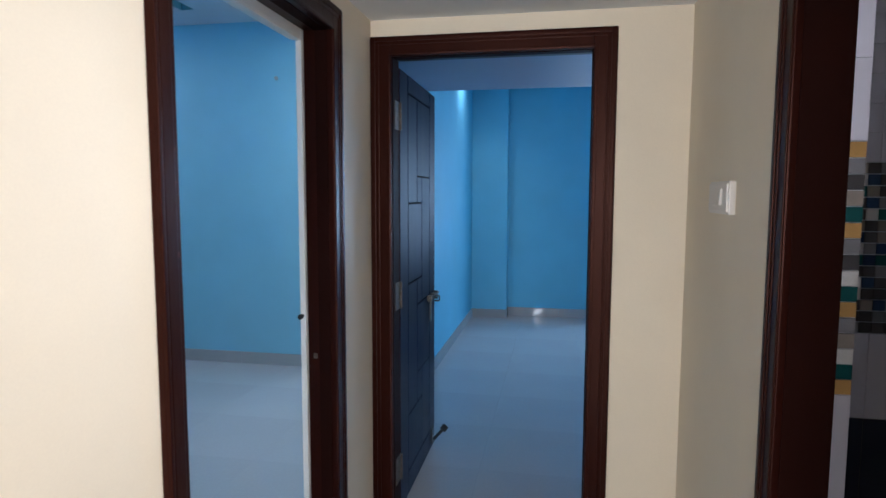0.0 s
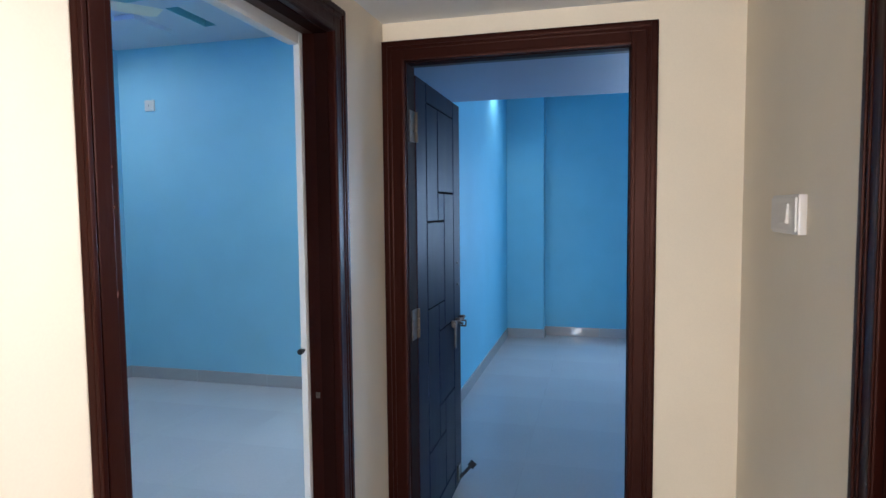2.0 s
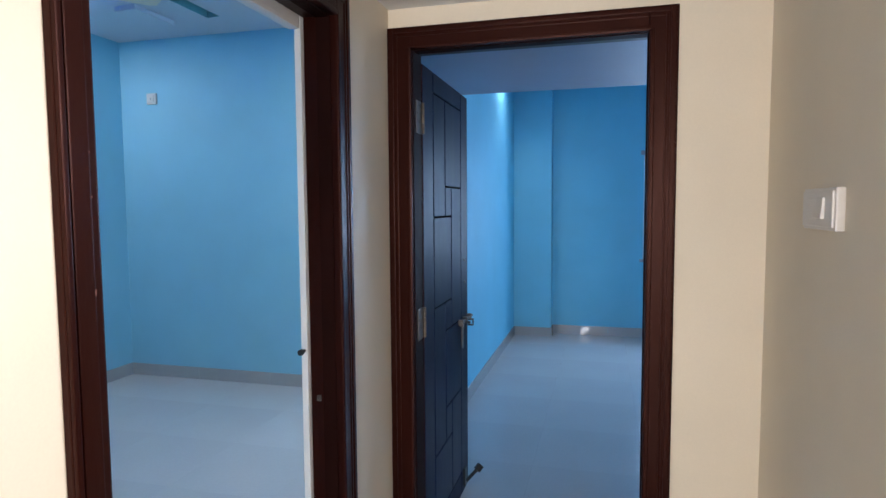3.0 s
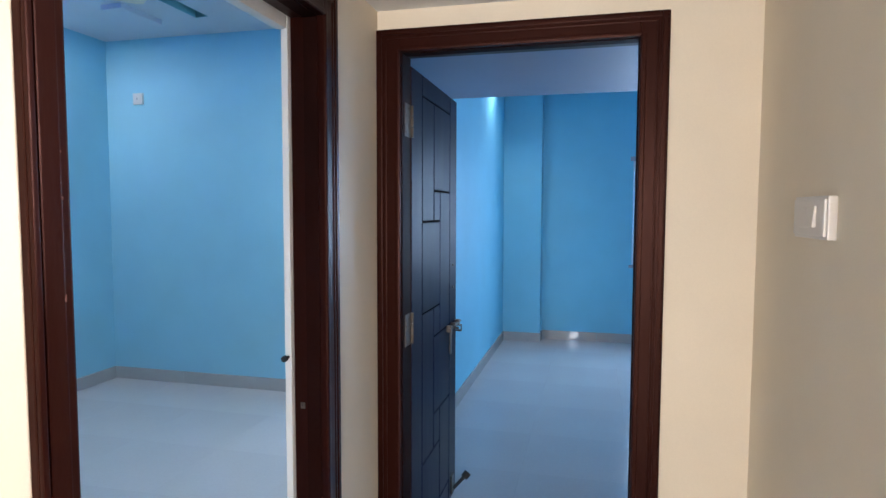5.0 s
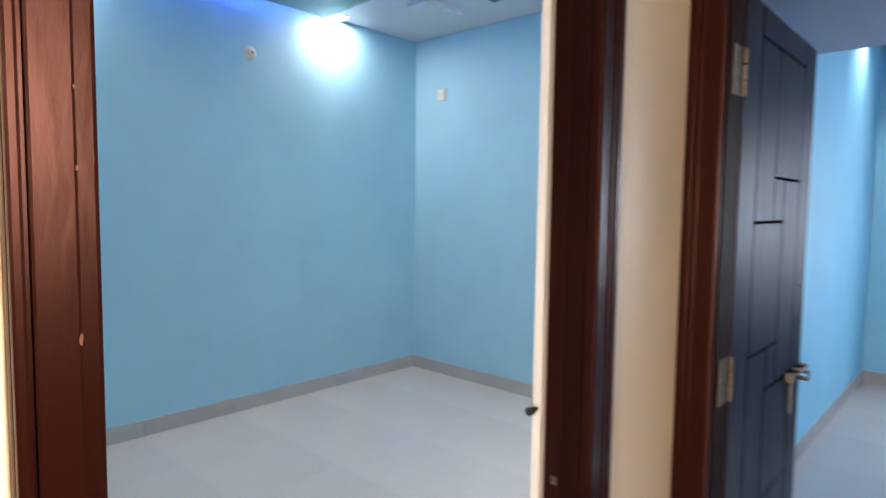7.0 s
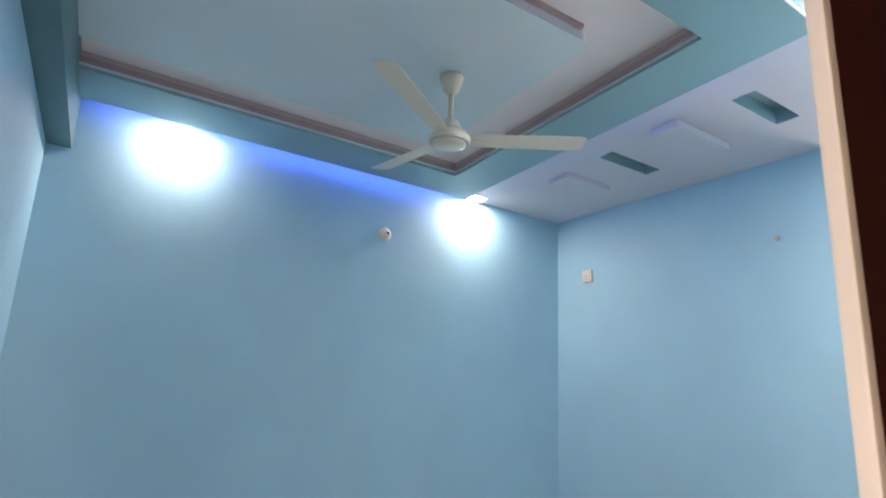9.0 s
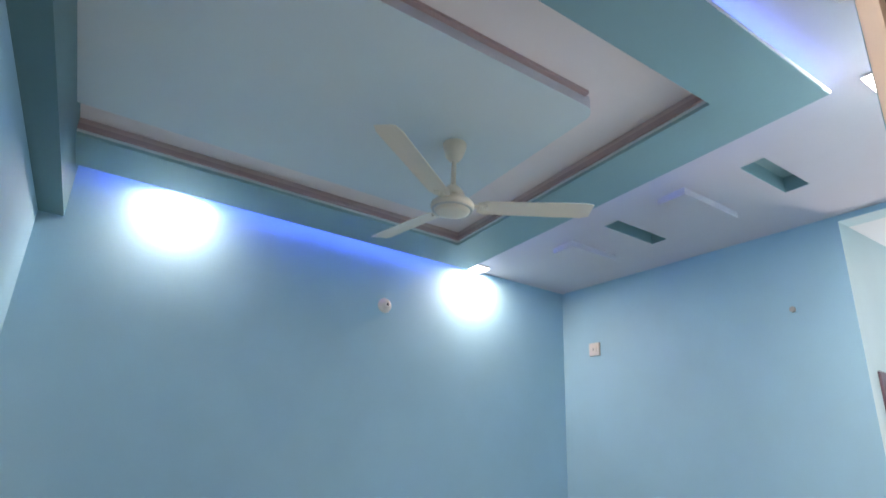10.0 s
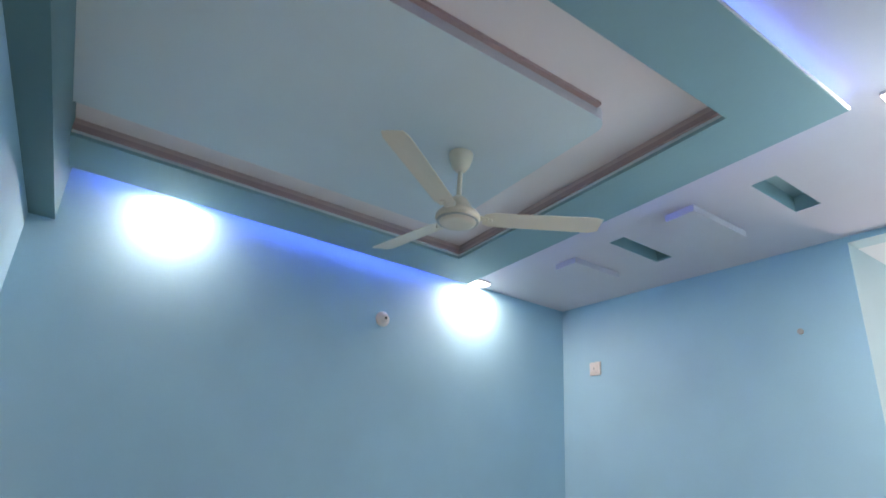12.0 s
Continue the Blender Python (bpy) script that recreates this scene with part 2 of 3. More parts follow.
# ---- plan ----
XL, XLI, XR = -0.871, -0.985, 0.395      # corridor's left wall, its bedroom face, corridor's right wall
YF, YFI = 2.692, 2.812                   # corridor's end wall and its bedroom face
X1, Y1, YB, Z1 = -4.100, 4.921, 1.365, 2.853   # aqua bedroom: far side, end, near side, ceiling
XE, ZE = -2.068, 2.819                   # passage off the aqua bedroom
X2, Y2, Y2C, Z2 = -1.077, 7.274, 7.465, 2.853  # blue bedroom
DIV = 0.05                               # thin partition between the bedrooms
ZC, DOOR = 2.169, 2.10
FL, FR = -0.873, 0.121                   # outer edges of the end doorway's frame
LN, LF = 1.268, 2.308                    # outer edges of the side doorway's frame

# ---- structure ----
ground = finish("ground", box(-60, 60, -60, 60, -0.5, -0.20), EARTH)
tagged(ground, "dry bare earth around the building", "ground", kind="structure")
LILAC = material("pale_lilac_ceiling_paint", (0.31, 0.31, 0.39), 0.6, vary=0.02, grain=0.01)
SKEW, BACK = 0.085, 1.2925               # slant of the near wall of the aqua bedroom, and its place


def skewed(ob):
    """The aqua bedroom's false ceiling and near wall stand a little askew of the corridor."""
    for v in ob.data.vertices:
        v.co.y -= SKEW * (v.co.x + 2.6)
    return ob


WM = [CREAM, AQUA, BLUE, PLASTER, WHITE, TEAL, LILAC, PALE]
slab("wall_corridor_side", "x", XLI, XL, (-0.3, YF), (0, 2.95), [(LN + 0.006, LF - 0.006, -0.1, 2.095)], WM,
     {"x+": 0, "x-": 3, "edge": 3}, "cream corridor wall with a doorway and a white bedroom face")
slab("wall_corridor_end", "y", YF, YFI, (X2, 2.5), (0, 2.95), [(FL + 0.006, FR - 0.006, -0.1, 2.095)], WM,
     {"y-": 0, "y+": 2, "edge": 3}, "cream end wall of the corridor with a doorway")
slab("wall_corridor_right", "x", XR, XR + 0.12, (-0.3, YF), (0, 2.95), [(0.83, 1.713, -0.1, 2.095)], WM,
     {"x-": 0, "x+": 3, "edge": 3}, "cream corridor wall with a bathroom doorway and switch")
slab("wall_bedroom_divider", "x", X2 - DIV, X2, (YF, 7.6), (0, 2.95), [], WM, {"x-": 1, "x+": 2, "edge": 1},
     "wall painted sky blue between the two bedrooms")
slab("wall_aqua_far", "x", X1 - 0.2, X1, (YB - 0.12, Y1 + 0.12), (0, 2.95), [], WM, {"x+": 1, "edge": 3}, "long aqua blue bedroom wall lit by downlights")
slab("wall_aqua_end", "y", Y1, Y1 + 0.12, (X1, X2 - DIV), (0, 2.95), [(XE, X2 - DIV, -0.1, ZE)], WM, {"y-": 1, "y+": 3, "edge": 7},
     "aqua blue bedroom wall that opens into a small passage")
skewed(slab("wall_aqua_back", "y", BACK - 0.12, BACK, (X1, XLI), (0, 2.95), [], WM, {"y+": 1, "edge": 1}, "aqua blue bedroom wall beside the doorway"))
slab("wall_passage_side", "x", XE - 0.12, XE, (Y1 + 0.12, 7.0), (0, 2.95), [(5.045, 5.87, -0.1, 2.04)], WM, {"x+": 7, "edge": 3},
     "pale aqua passage wall with a door")
slab("wall_passage_end", "y", 6.98, 7.10, (XE, X2 - DIV), (0, 2.95), [(-1.99, -1.25, 0.7, 2.02)], WM, {"y-": 1, "edge": 3}, "passage end wall with a bright window")
slab("wall_blue_end", "y", Y2C, Y2C + 0.2, (X2, 2.52), (0, 2.95), [(0.30, 1.50, 0.862, 1.99)], WM, {"y-": 2, "edge": 2}, "sky blue bedroom wall with a barred window")
# Made-up hole, out of view, lets a spot of sun reach the far skirting.
slab("wall_blue_right", "x", 2.4, 2.52, (YFI, Y2C), (0, 2.95), [(5.118, 5.290, 1.227, 1.336)], WM, {"x-": 2, "edge": 3}, "sky blue outer bedroom wall with an added hole for the sun patch")
col = finish("wall_column", box(X2, -0.665, Y2, Y2C, 0, Z2), BLUE)
tagged(col, "sky blue corner column in the bedroom", "wall", kind="structure")
# Unseen hall: its width and window are assumed, to feed light into the corridor.
slab("wall_hall_back", "y", -4.62, -4.5, (-3.12, 3.62), (0, 2.95), [(-1.7, 1.9, 0.6, 2.2)], WM, {"y+": 0, "edge": 3}, "unseen cream hall wall with an assumed wide window")
slab("wall_hall_right", "x", 3.5, 3.62, (-4.5, 0.0), (0, 2.95), [], WM, {"x-": 0, "edge": 3}, "cream hall wall")
slab("wall_hall_left", "x", -3.12, -3.0, (-4.5, -0.3), (0, 2.95), [], WM, {"x+": 0, "edge": 3}, "unseen cream hall wall, set out to widen the hall for light")
slab("wall_hall_front_left", "y", -0.42, -0.3, (-3.0, XL), (0, 2.95), [], WM, {"y-": 0, "edge": 0}, "cream hall wall on the other side of the corridor")
slab("wall_hall_front", "y", -0.42, -0.3, (XR, 3.5), (0, 2.95), [], WM, {"y-": 0, "edge": 3}, "cream hall wall beside the corridor")
slab("wall_bathroom_outer", "x", 2.0, 2.12, (-0.3, YF), (0, 2.95), [(1.46, 2.02, 1.54, 2.18)], WM, {"x-": 3, "edge": 3}, "plain bathroom wall")

tagged(finish("floor_base", box(-4.35, 3.7, -4.7, 7.7, -0.15, -0.012), GROUT), "grey grout bed under the floor tiles", "floor", kind="structure")

slab("ceiling_corridor", "z", ZC, ZC + 0.1, (XL, XR), (-0.3, YF), [], WM, {"z-": 4, "edge": 4}, "low white corridor ceiling", "ceiling")
slab("ceiling_hall", "z", 2.8, 2.9, (-3.0, 3.5), (-4.5, -0.3), [], WM, {"z-": 4, "edge": 4}, "white hall ceiling", "ceiling")
slab("ceiling_blue_bedroom", "z", Z2, Z2 + 0.1, (X2, 2.4), (YFI, Y2C), [], WM, {"z-": 6, "edge": 4}, "pale lilac bedroom ceiling", "ceiling")
slab("ceiling_loft", "z", 2.180, 2.285, (X2, 2.4), (YFI, 4.48), [], WM, {"z-": 6, "edge": 4}, "low pale lilac loft slab over the bedroom door", "ceiling")
slab("ceiling_passage", "z", ZE, ZE + 0.1, (XE, X2 - DIV), (Y1 + 0.12, 6.98), [], WM, {"z-": 4, "edge": 4}, "white passage ceiling", "ceiling")
slab("ceiling_bathroom", "z", 2.4, 2.5, (XR + 0.12, 2.0), (-0.3, YF), [], WM, {"z-": 4, "edge": 4}, "white bathroom ceiling", "ceiling")
tagged(finish("roof_slab", box(-4.35, 2.54, -0.42, 7.7, 2.985, 3.15), CONCRETE), "grey concrete roof slab over the rooms", "roof", kind="structure")
tagged(finish("roof_slab_hall", box(-3.2, 3.7, -4.7, -0.42, 2.985, 3.15), CONCRETE), "grey concrete roof slab over the hall", "roof", kind="structure")

# false ceiling of the aqua bedroom: white border with two slots, floating teal band, pink recess, pale teal centre panel
BX0, BX1, BY0, BY1 = -3.965, -1.543, BACK + 0.09, 3.762   # outer edge of the band
IX0, IX1, IY1 = -3.635, -1.835, 3.468                   # its inner edge
ZB, ZP, ZM = 2.792, 2.874, 2.820                        # underside of the band, pink recess, centre panel


skewed(slab("ceiling_aqua_bedroom", "z", Z1, Z1 + 0.08, (X1, XLI), (0.95, Y1 + 0.25),
            [(-2.095, -1.975, 4.09, 4.495), (-2.957, -2.848, 4.08, 4.515), (BX0 + 0.04, BX1 - 0.04, 1.0, BY1 - 0.04)],
            [CREAM, AQUA, BLUE, PLASTER, BORDER, TEAL], {"z-": 4, "edge": 5}, "white false ceiling border with two dark slots", "ceiling"))
skewed(tagged(finish("ceiling_slot_back", box(X1, XLI, 3.95, 4.65, Z1 + 0.082, Z1 + 0.10), TEAL), "teal backing above the ceiling slots", "ceiling", kind="structure"))
bm = bmesh.new()
rim = [(BX0, BY0), (BX0, BY1), (BX1, BY1), (BX1, BY0), (IX1, BY0), (IX1, IY1), (IX0, IY1), (IX0, BY0)]
under = [bm.verts.new((x, y, ZB)) for x, y in rim]
over = [bm.verts.new((x, y, ZB + 0.016)) for x, y in rim]
bm.faces.new(under)
bm.faces.new(list(reversed(over)))
for i in range(len(rim)):
    bm.faces.new((under[i], over[i], over[(i + 1) % len(rim)], under[(i + 1) % len(rim)]))
bmesh.ops.recalc_face_normals(bm, faces=bm.faces)
skewed(tagged(finish("ceiling_band", bm, TEAL), "teal floating band of the false ceiling", "ceiling", kind="structure"))
bm = bmesh.new()
for (x0, x1, y0, y1) in ((BX0 - 0.008, BX0, BY0, BY1 + 0.008), (BX1, BX1 + 0.004, BY0, BY1 + 0.004)):
    add_box(bm, x0, x1, y0, y1, ZB + 0.003, ZB + 0.016)
skewed(tagged(finish("trim_band_lip", bm, WHITE), "thin white lip along the floating ceiling band", "trim", kind="structure"))
bm = bmesh.new()
for (x0, x1, y0, y1) in ((BX0 + 0.04, IX0, BY0, BY1 - 0.04), (IX1, BX1 - 0.04, BY0, BY1 - 0.04), (IX0, IX1, IY1, BY1 - 0.04)):
    add_box(bm, x0, x1, y0, y1, ZB + 0.016, ZP + 0.06)
skewed(tagged(finish("ceiling_band_core", bm, PANEL), "teal upstand of the floating ceiling band", "ceiling", kind="structure"))
bm = bmesh.new()
for (x0, x1, y0, y1) in ((IX0, IX0 + 0.012, BY0, IY1), (IX1 - 0.012, IX1, BY0, IY1), (IX0 + 0.012, IX1 - 0.012, IY1 - 0.012, IY1)):
    add_box(bm, x0, x1, y0, y1, ZB + 0.030, ZB + 0.055)
skewed(tagged(finish("trim_ceiling", bm, ROSE), "rose-brown moulding inside the ceiling band", "trim", kind="structure"))
bm = bmesh.new()
for (x0, x1, y0, y1) in ((IX0, IX0 + 0.006, BY0, IY1), (IX1 - 0.006, IX1, BY0, IY1), (IX0 + 0.006, IX1 - 0.006, IY1 - 0.006, IY1)):
    add_box(bm, x0, x1, y0, y1, ZB + 0.055, ZP)
skewed(tagged(finish("trim_recess", bm, DUSTY), "dusty rose upstand above the ceiling moulding", "trim", kind="structure"))
skewed(tagged(finish("ceiling_recess", box(IX0, IX1, BY0 - 0.2, IY1, ZP, ZP + 0.04), PINK), "pale pink recess of the false ceiling", "ceiling", kind="structure"))
# centre panel with rounded corners
PX0, PX1, PY0, PY1, CUT = -3.395, -2.150, BY0, 3.190, 0.07
bm = bmesh.new()
rim = [(PX0, PY0), (PX1, PY0), (PX1, PY1 - CUT)]
rim += [(PX1 - CUT + CUT * math.cos(a), PY1 - CUT + CUT * math.sin(a)) for a in [radians(d) for d in (20, 40, 60, 75)]]
rim += [(PX1 - CUT, PY1), (PX0 + CUT, PY1), (PX0, PY1 - CUT)]
low = [bm.verts.new((x, y, ZM)) for x, y in rim]
top = [bm.verts.new((x, y, ZP + 0.002)) for x, y in rim]
bm.faces.new(list(reversed(low)))
for i in range(len(rim)):
    f = bm.faces.new((low[i], low[(i + 1) % len(rim)], top[(i + 1) % len(rim)], top[i]))
    f.material_index = 1
bmesh.ops.recalc_face_normals(bm, faces=bm.faces)
skewed(tagged(finish("ceiling_panel", bm, [PANEL, BORDER]), "pale teal centre panel of the false ceiling", "ceiling", kind="structure"))
bm = bmesh.new()
for (x0, x1, y0, y1) in ((PX1, PX1 + 0.022, BY0, PY1 - CUT), (PX0 + CUT, PX1 - CUT, PY1, PY1 + 0.014), (PX0 - 0.014, PX0, BY0, PY1 - CUT)):
    add_box(bm, x0, x1, y0, y1, ZP - 0.014, ZP)
skewed(tagged(finish("trim_panel", bm, ROSE), "rose-brown line around the centre panel", "trim", kind="structure"))
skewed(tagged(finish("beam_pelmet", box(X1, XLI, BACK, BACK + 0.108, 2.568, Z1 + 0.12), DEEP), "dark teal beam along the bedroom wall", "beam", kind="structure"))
for i, (x0, x1, y0, y1) in enumerate(((-2.54, -2.37, 4.043, 4.51), (-3.415, -3.235, 4.08, 4.48))):
    b = finish("ceiling_block", box(x0, x1, y0, y1, Z1 - 0.035, Z1 + 0.001, bevel=0.003), BORDER)
    skewed(tagged(b, "raised white gypsum block on the false ceiling", "ceiling block", group="ceiling blocks", kind="structure"))
# blue light strips that lie on the lip of the floating band
for x0, x1, y0, y1, hgt, side in ((BX0 + 0.006, BX0 + 0.014, BY0 + 0.12, BY1 - 0.04, 0.012, "wall"), (BX1 - 0.014, BX1 - 0.006, BY0 + 0.12, BY1 - 0.04, 0.003, "door"),
                                  (BX0 + 0.05, BX1 - 0.05, BY1 - 0.040, BY1 - 0.032, 0.003, "slot")):
    strip = skewed(finish("led_strip", box(x0, x1, y0, y1, ZB + 0.016, ZB + 0.016 + hgt), BLUE_LED))
    tagged(strip, "glowing blue light strip on the " + side + " side of the ceiling band", "light strip", group="blue light strips")


def skirting(x0, y0, x1, y1, nx, ny, h=0.10, d=0.011, length=0.60):
    """Skirting tiles along a wall foot, set out into the room by the normal nx, ny."""
    run = math.hypot(x1 - x0, y1 - y0)
    n = max(1, round(run / length))
    base = empty("baseboard", (x0, y0, 0), "grey glossy tile skirting along the wall foot", "baseboard", kind="structure")
    mid = Vector(((x0 + x1) / 2 - x0, (y0 + y1) / 2 - y0, 0))
    step = run / n
    along_x = abs(x1 - x0) > abs(y1 - y0)
    sx, sy = (step - 0.0015, d) if along_x else (d, step - 0.0015)
    bm = box(-sx / 2, sx / 2, -sy / 2, sy / 2, 0.0, h, bevel=0.002)
    me = None
    for i in range(n):
        u = (i + 0.5) / n
        at = Vector(((x1 - x0) * u + nx * d / 2, (y1 - y0) * u + ny * d / 2, 0))
        if me is None:
            ob = finish("skirting_tile", bm, SKIRT, base)
            me = ob.data
        else:
            ob = new("skirting_tile", me)
            ob.parent = base
        ob.location = at
    return base


# ---- doors and frames ----
def door_frame(name, label, width, depth, height=DOOR, face=0.095, mat=BROWN, near=None, head=None):
    """A wooden frame: local x runs across the opening, y into the wall (0 is the corridor face, which stands a little proud)."""
    root = empty(name, (0, 0, 0), label, "door frame", kind="structure")
    proud = 0.014
    near, head = near or face, head or face

    def piece(nm, x0, x1, z0, z1):
        bm = bmesh.new()
        add_box(bm, x0, x1, -proud, depth, z0, z1, bevel=0.004)
        part(nm, bm, mat, root)

    piece("jamb", 0, near, 0, height)
    piece("jamb", width - face, width, 0, height)
    piece("head", near, width - face, height - head, height)
    # stepped mouldings on the face
    for d0, d1, t in ((0.006, 0.024, 0.005), (0.032, 0.040, 0.003), (0.072, 0.086, 0.003)):
        bm = bmesh.new()
        if near == face:
            add_box(bm, d0, d1, -proud - t, -proud + 0.002, 0, height - d0, bevel=0.003)
        add_box(bm, width - d1, width - d0, -proud - t, -proud + 0.002, 0, height - d0, bevel=0.003)
        add_box(bm, d1 * near / face, width - d1, -proud - t, -proud + 0.002, height - d1 * head / face, height - d0 * head / face, bevel=0.003)
        part("moulding", bm, mat, root)
    if near != face:   # wider flat board with a narrow bead on its outer side
        part("moulding", box(0.001, 0.012, -proud - 0.007, -proud + 0.002, 0, height - 0.001, bevel=0.003), mat, root)
        part("moulding", box(0.016, near - 0.018, -proud - 0.005, -proud + 0.002, 0, height - 0.012, bevel=0.003), mat, root)
    # rebate on the inside of the jambs
    bm = bmesh.new()
    if near == face:
        add_box(bm, near, near + 0.004, 0.003, depth - 0.001, 0, height - head, bevel=0.001)
    add_box(bm, width - face - 0.003, width - face, 0.008, depth * 0.55, 0, height - head, bevel=0.001)
    add_box(bm, near + 0.004, width - face - 0.004, 0.008, depth * 0.55, height - head - 0.003, height - head, bevel=0.001)
    part("door_stop_strip", bm, INNER, root, "matt brown inner lining of the frame")
    return root


f1 = door_frame("door_frame_1", "dark brown glossy wooden frame of the blue bedroom doorway", FR - FL, 0.105, face=0.09, head=0.078)
f1.matrix_world = pose(FL, YF, 0)
f2 = door_frame("door_frame_2", "dark brown glossy wooden frame of the aqua bedroom doorway", LF - LN, 0.094, face=0.088, near=0.070)
f2.matrix_world = pose(XL, LN, 0, 0, 0, 90)
f3 = door_frame("door_frame_3", "dark brown glossy wooden frame of the bathroom doorway", 0.90, 0.105, face=0.09)
f3.matrix_world = pose(XR, 1.719, 0, 0, 0, -90)



def paint_chip(frame_root, x, y, z, wide, high, seed):
    """A pale flake-shaped scar where the brown paint has come off the frame."""
    rng = random.Random(seed)
    bm = bmesh.new()
    ring = []
    for k in range(9):
        a, r = 2 * math.pi * k / 9, rng.uniform(0.6, 1.1)
        ring.append(bm.verts.new((x + r * wide / 2 * math.cos(a), y, z + r * high / 2 * math.sin(a))))
    f = bm.faces.new(ring)
    out = bmesh.ops.extrude_face_region(bm, geom=[f])
    bmesh.ops.translate(bm, vec=(0, 0.002, 0), verts=[v for v in out["geom"] if isinstance(v, bmesh.types.BMVert)])
    bmesh.ops.recalc_face_normals(bm, faces=bm.faces)
    part("paint_chip", bm, CHIP, frame_root, "pale scar of chipped paint")


for x, z, wide, high, seed in ((0.0505, 1.332, 0.004, 0.012, 1), (0.051, 1.478, 0.0025, 0.006, 2), (0.0505, 1.545, 0.002, 0.004, 3)):
    paint_chip(f2, x, -0.0195, z, wide, high, seed)
bm = bmesh.new()
add_box(bm, XLI - 0.002, XL - 0.0945, LF - 0.104, LF - 0.004, 0, 2.10, bevel=0.004)
tagged(finish("trim_reveal", bm, REVEAL), "white plaster reveal behind the dark door frame", "trim", kind="structure")
tagged(finish("trim_reveal_head", box(-1.003, XL - 0.0945, LN + 0.07, LF - 0.104, 1.975, 2.10, bevel=0.012), REVEAL),
       "white plaster reveal over the doorway", "trim", kind="structure")

# ---- floor tiles ----
def tile_floor(name, x0, x1, y0, y1, size, mat, label, ox=0.0, oy=0.0):
    root = empty(name, (0, 0, 0), label, "floor", kind="structure")
    meshes = {}
    i0, i1 = math.floor((x0 - ox) / size), math.ceil((x1 - ox) / size)
    j0, j1 = math.floor((y0 - oy) / size), math.ceil((y1 - oy) / size)
    for i in range(i0, i1):
        for j in range(j0, j1):
            ax, bx = max(x0, ox + i * size), min(x1, ox + (i + 1) * size)
            ay, by = max(y0, oy + j * size), min(y1, oy + (j + 1) * size)
            if bx - ax < 0.02 or by - ay < 0.02:
                continue
            w, h = round(bx - ax - 0.0004, 4), round(by - ay - 0.0004, 4)
            if (w, h) not in meshes:
                ob = finish("tile", box(-w / 2, w / 2, -h / 2, h / 2, -0.011, 0.0, bevel=0.0002), mat, root)
                meshes[w, h] = ob.data
            else:
                ob = new("tile", meshes[w, h])
                ob.parent = root
            ob.location = ((ax + bx) / 2, (ay + by) / 2, 0)


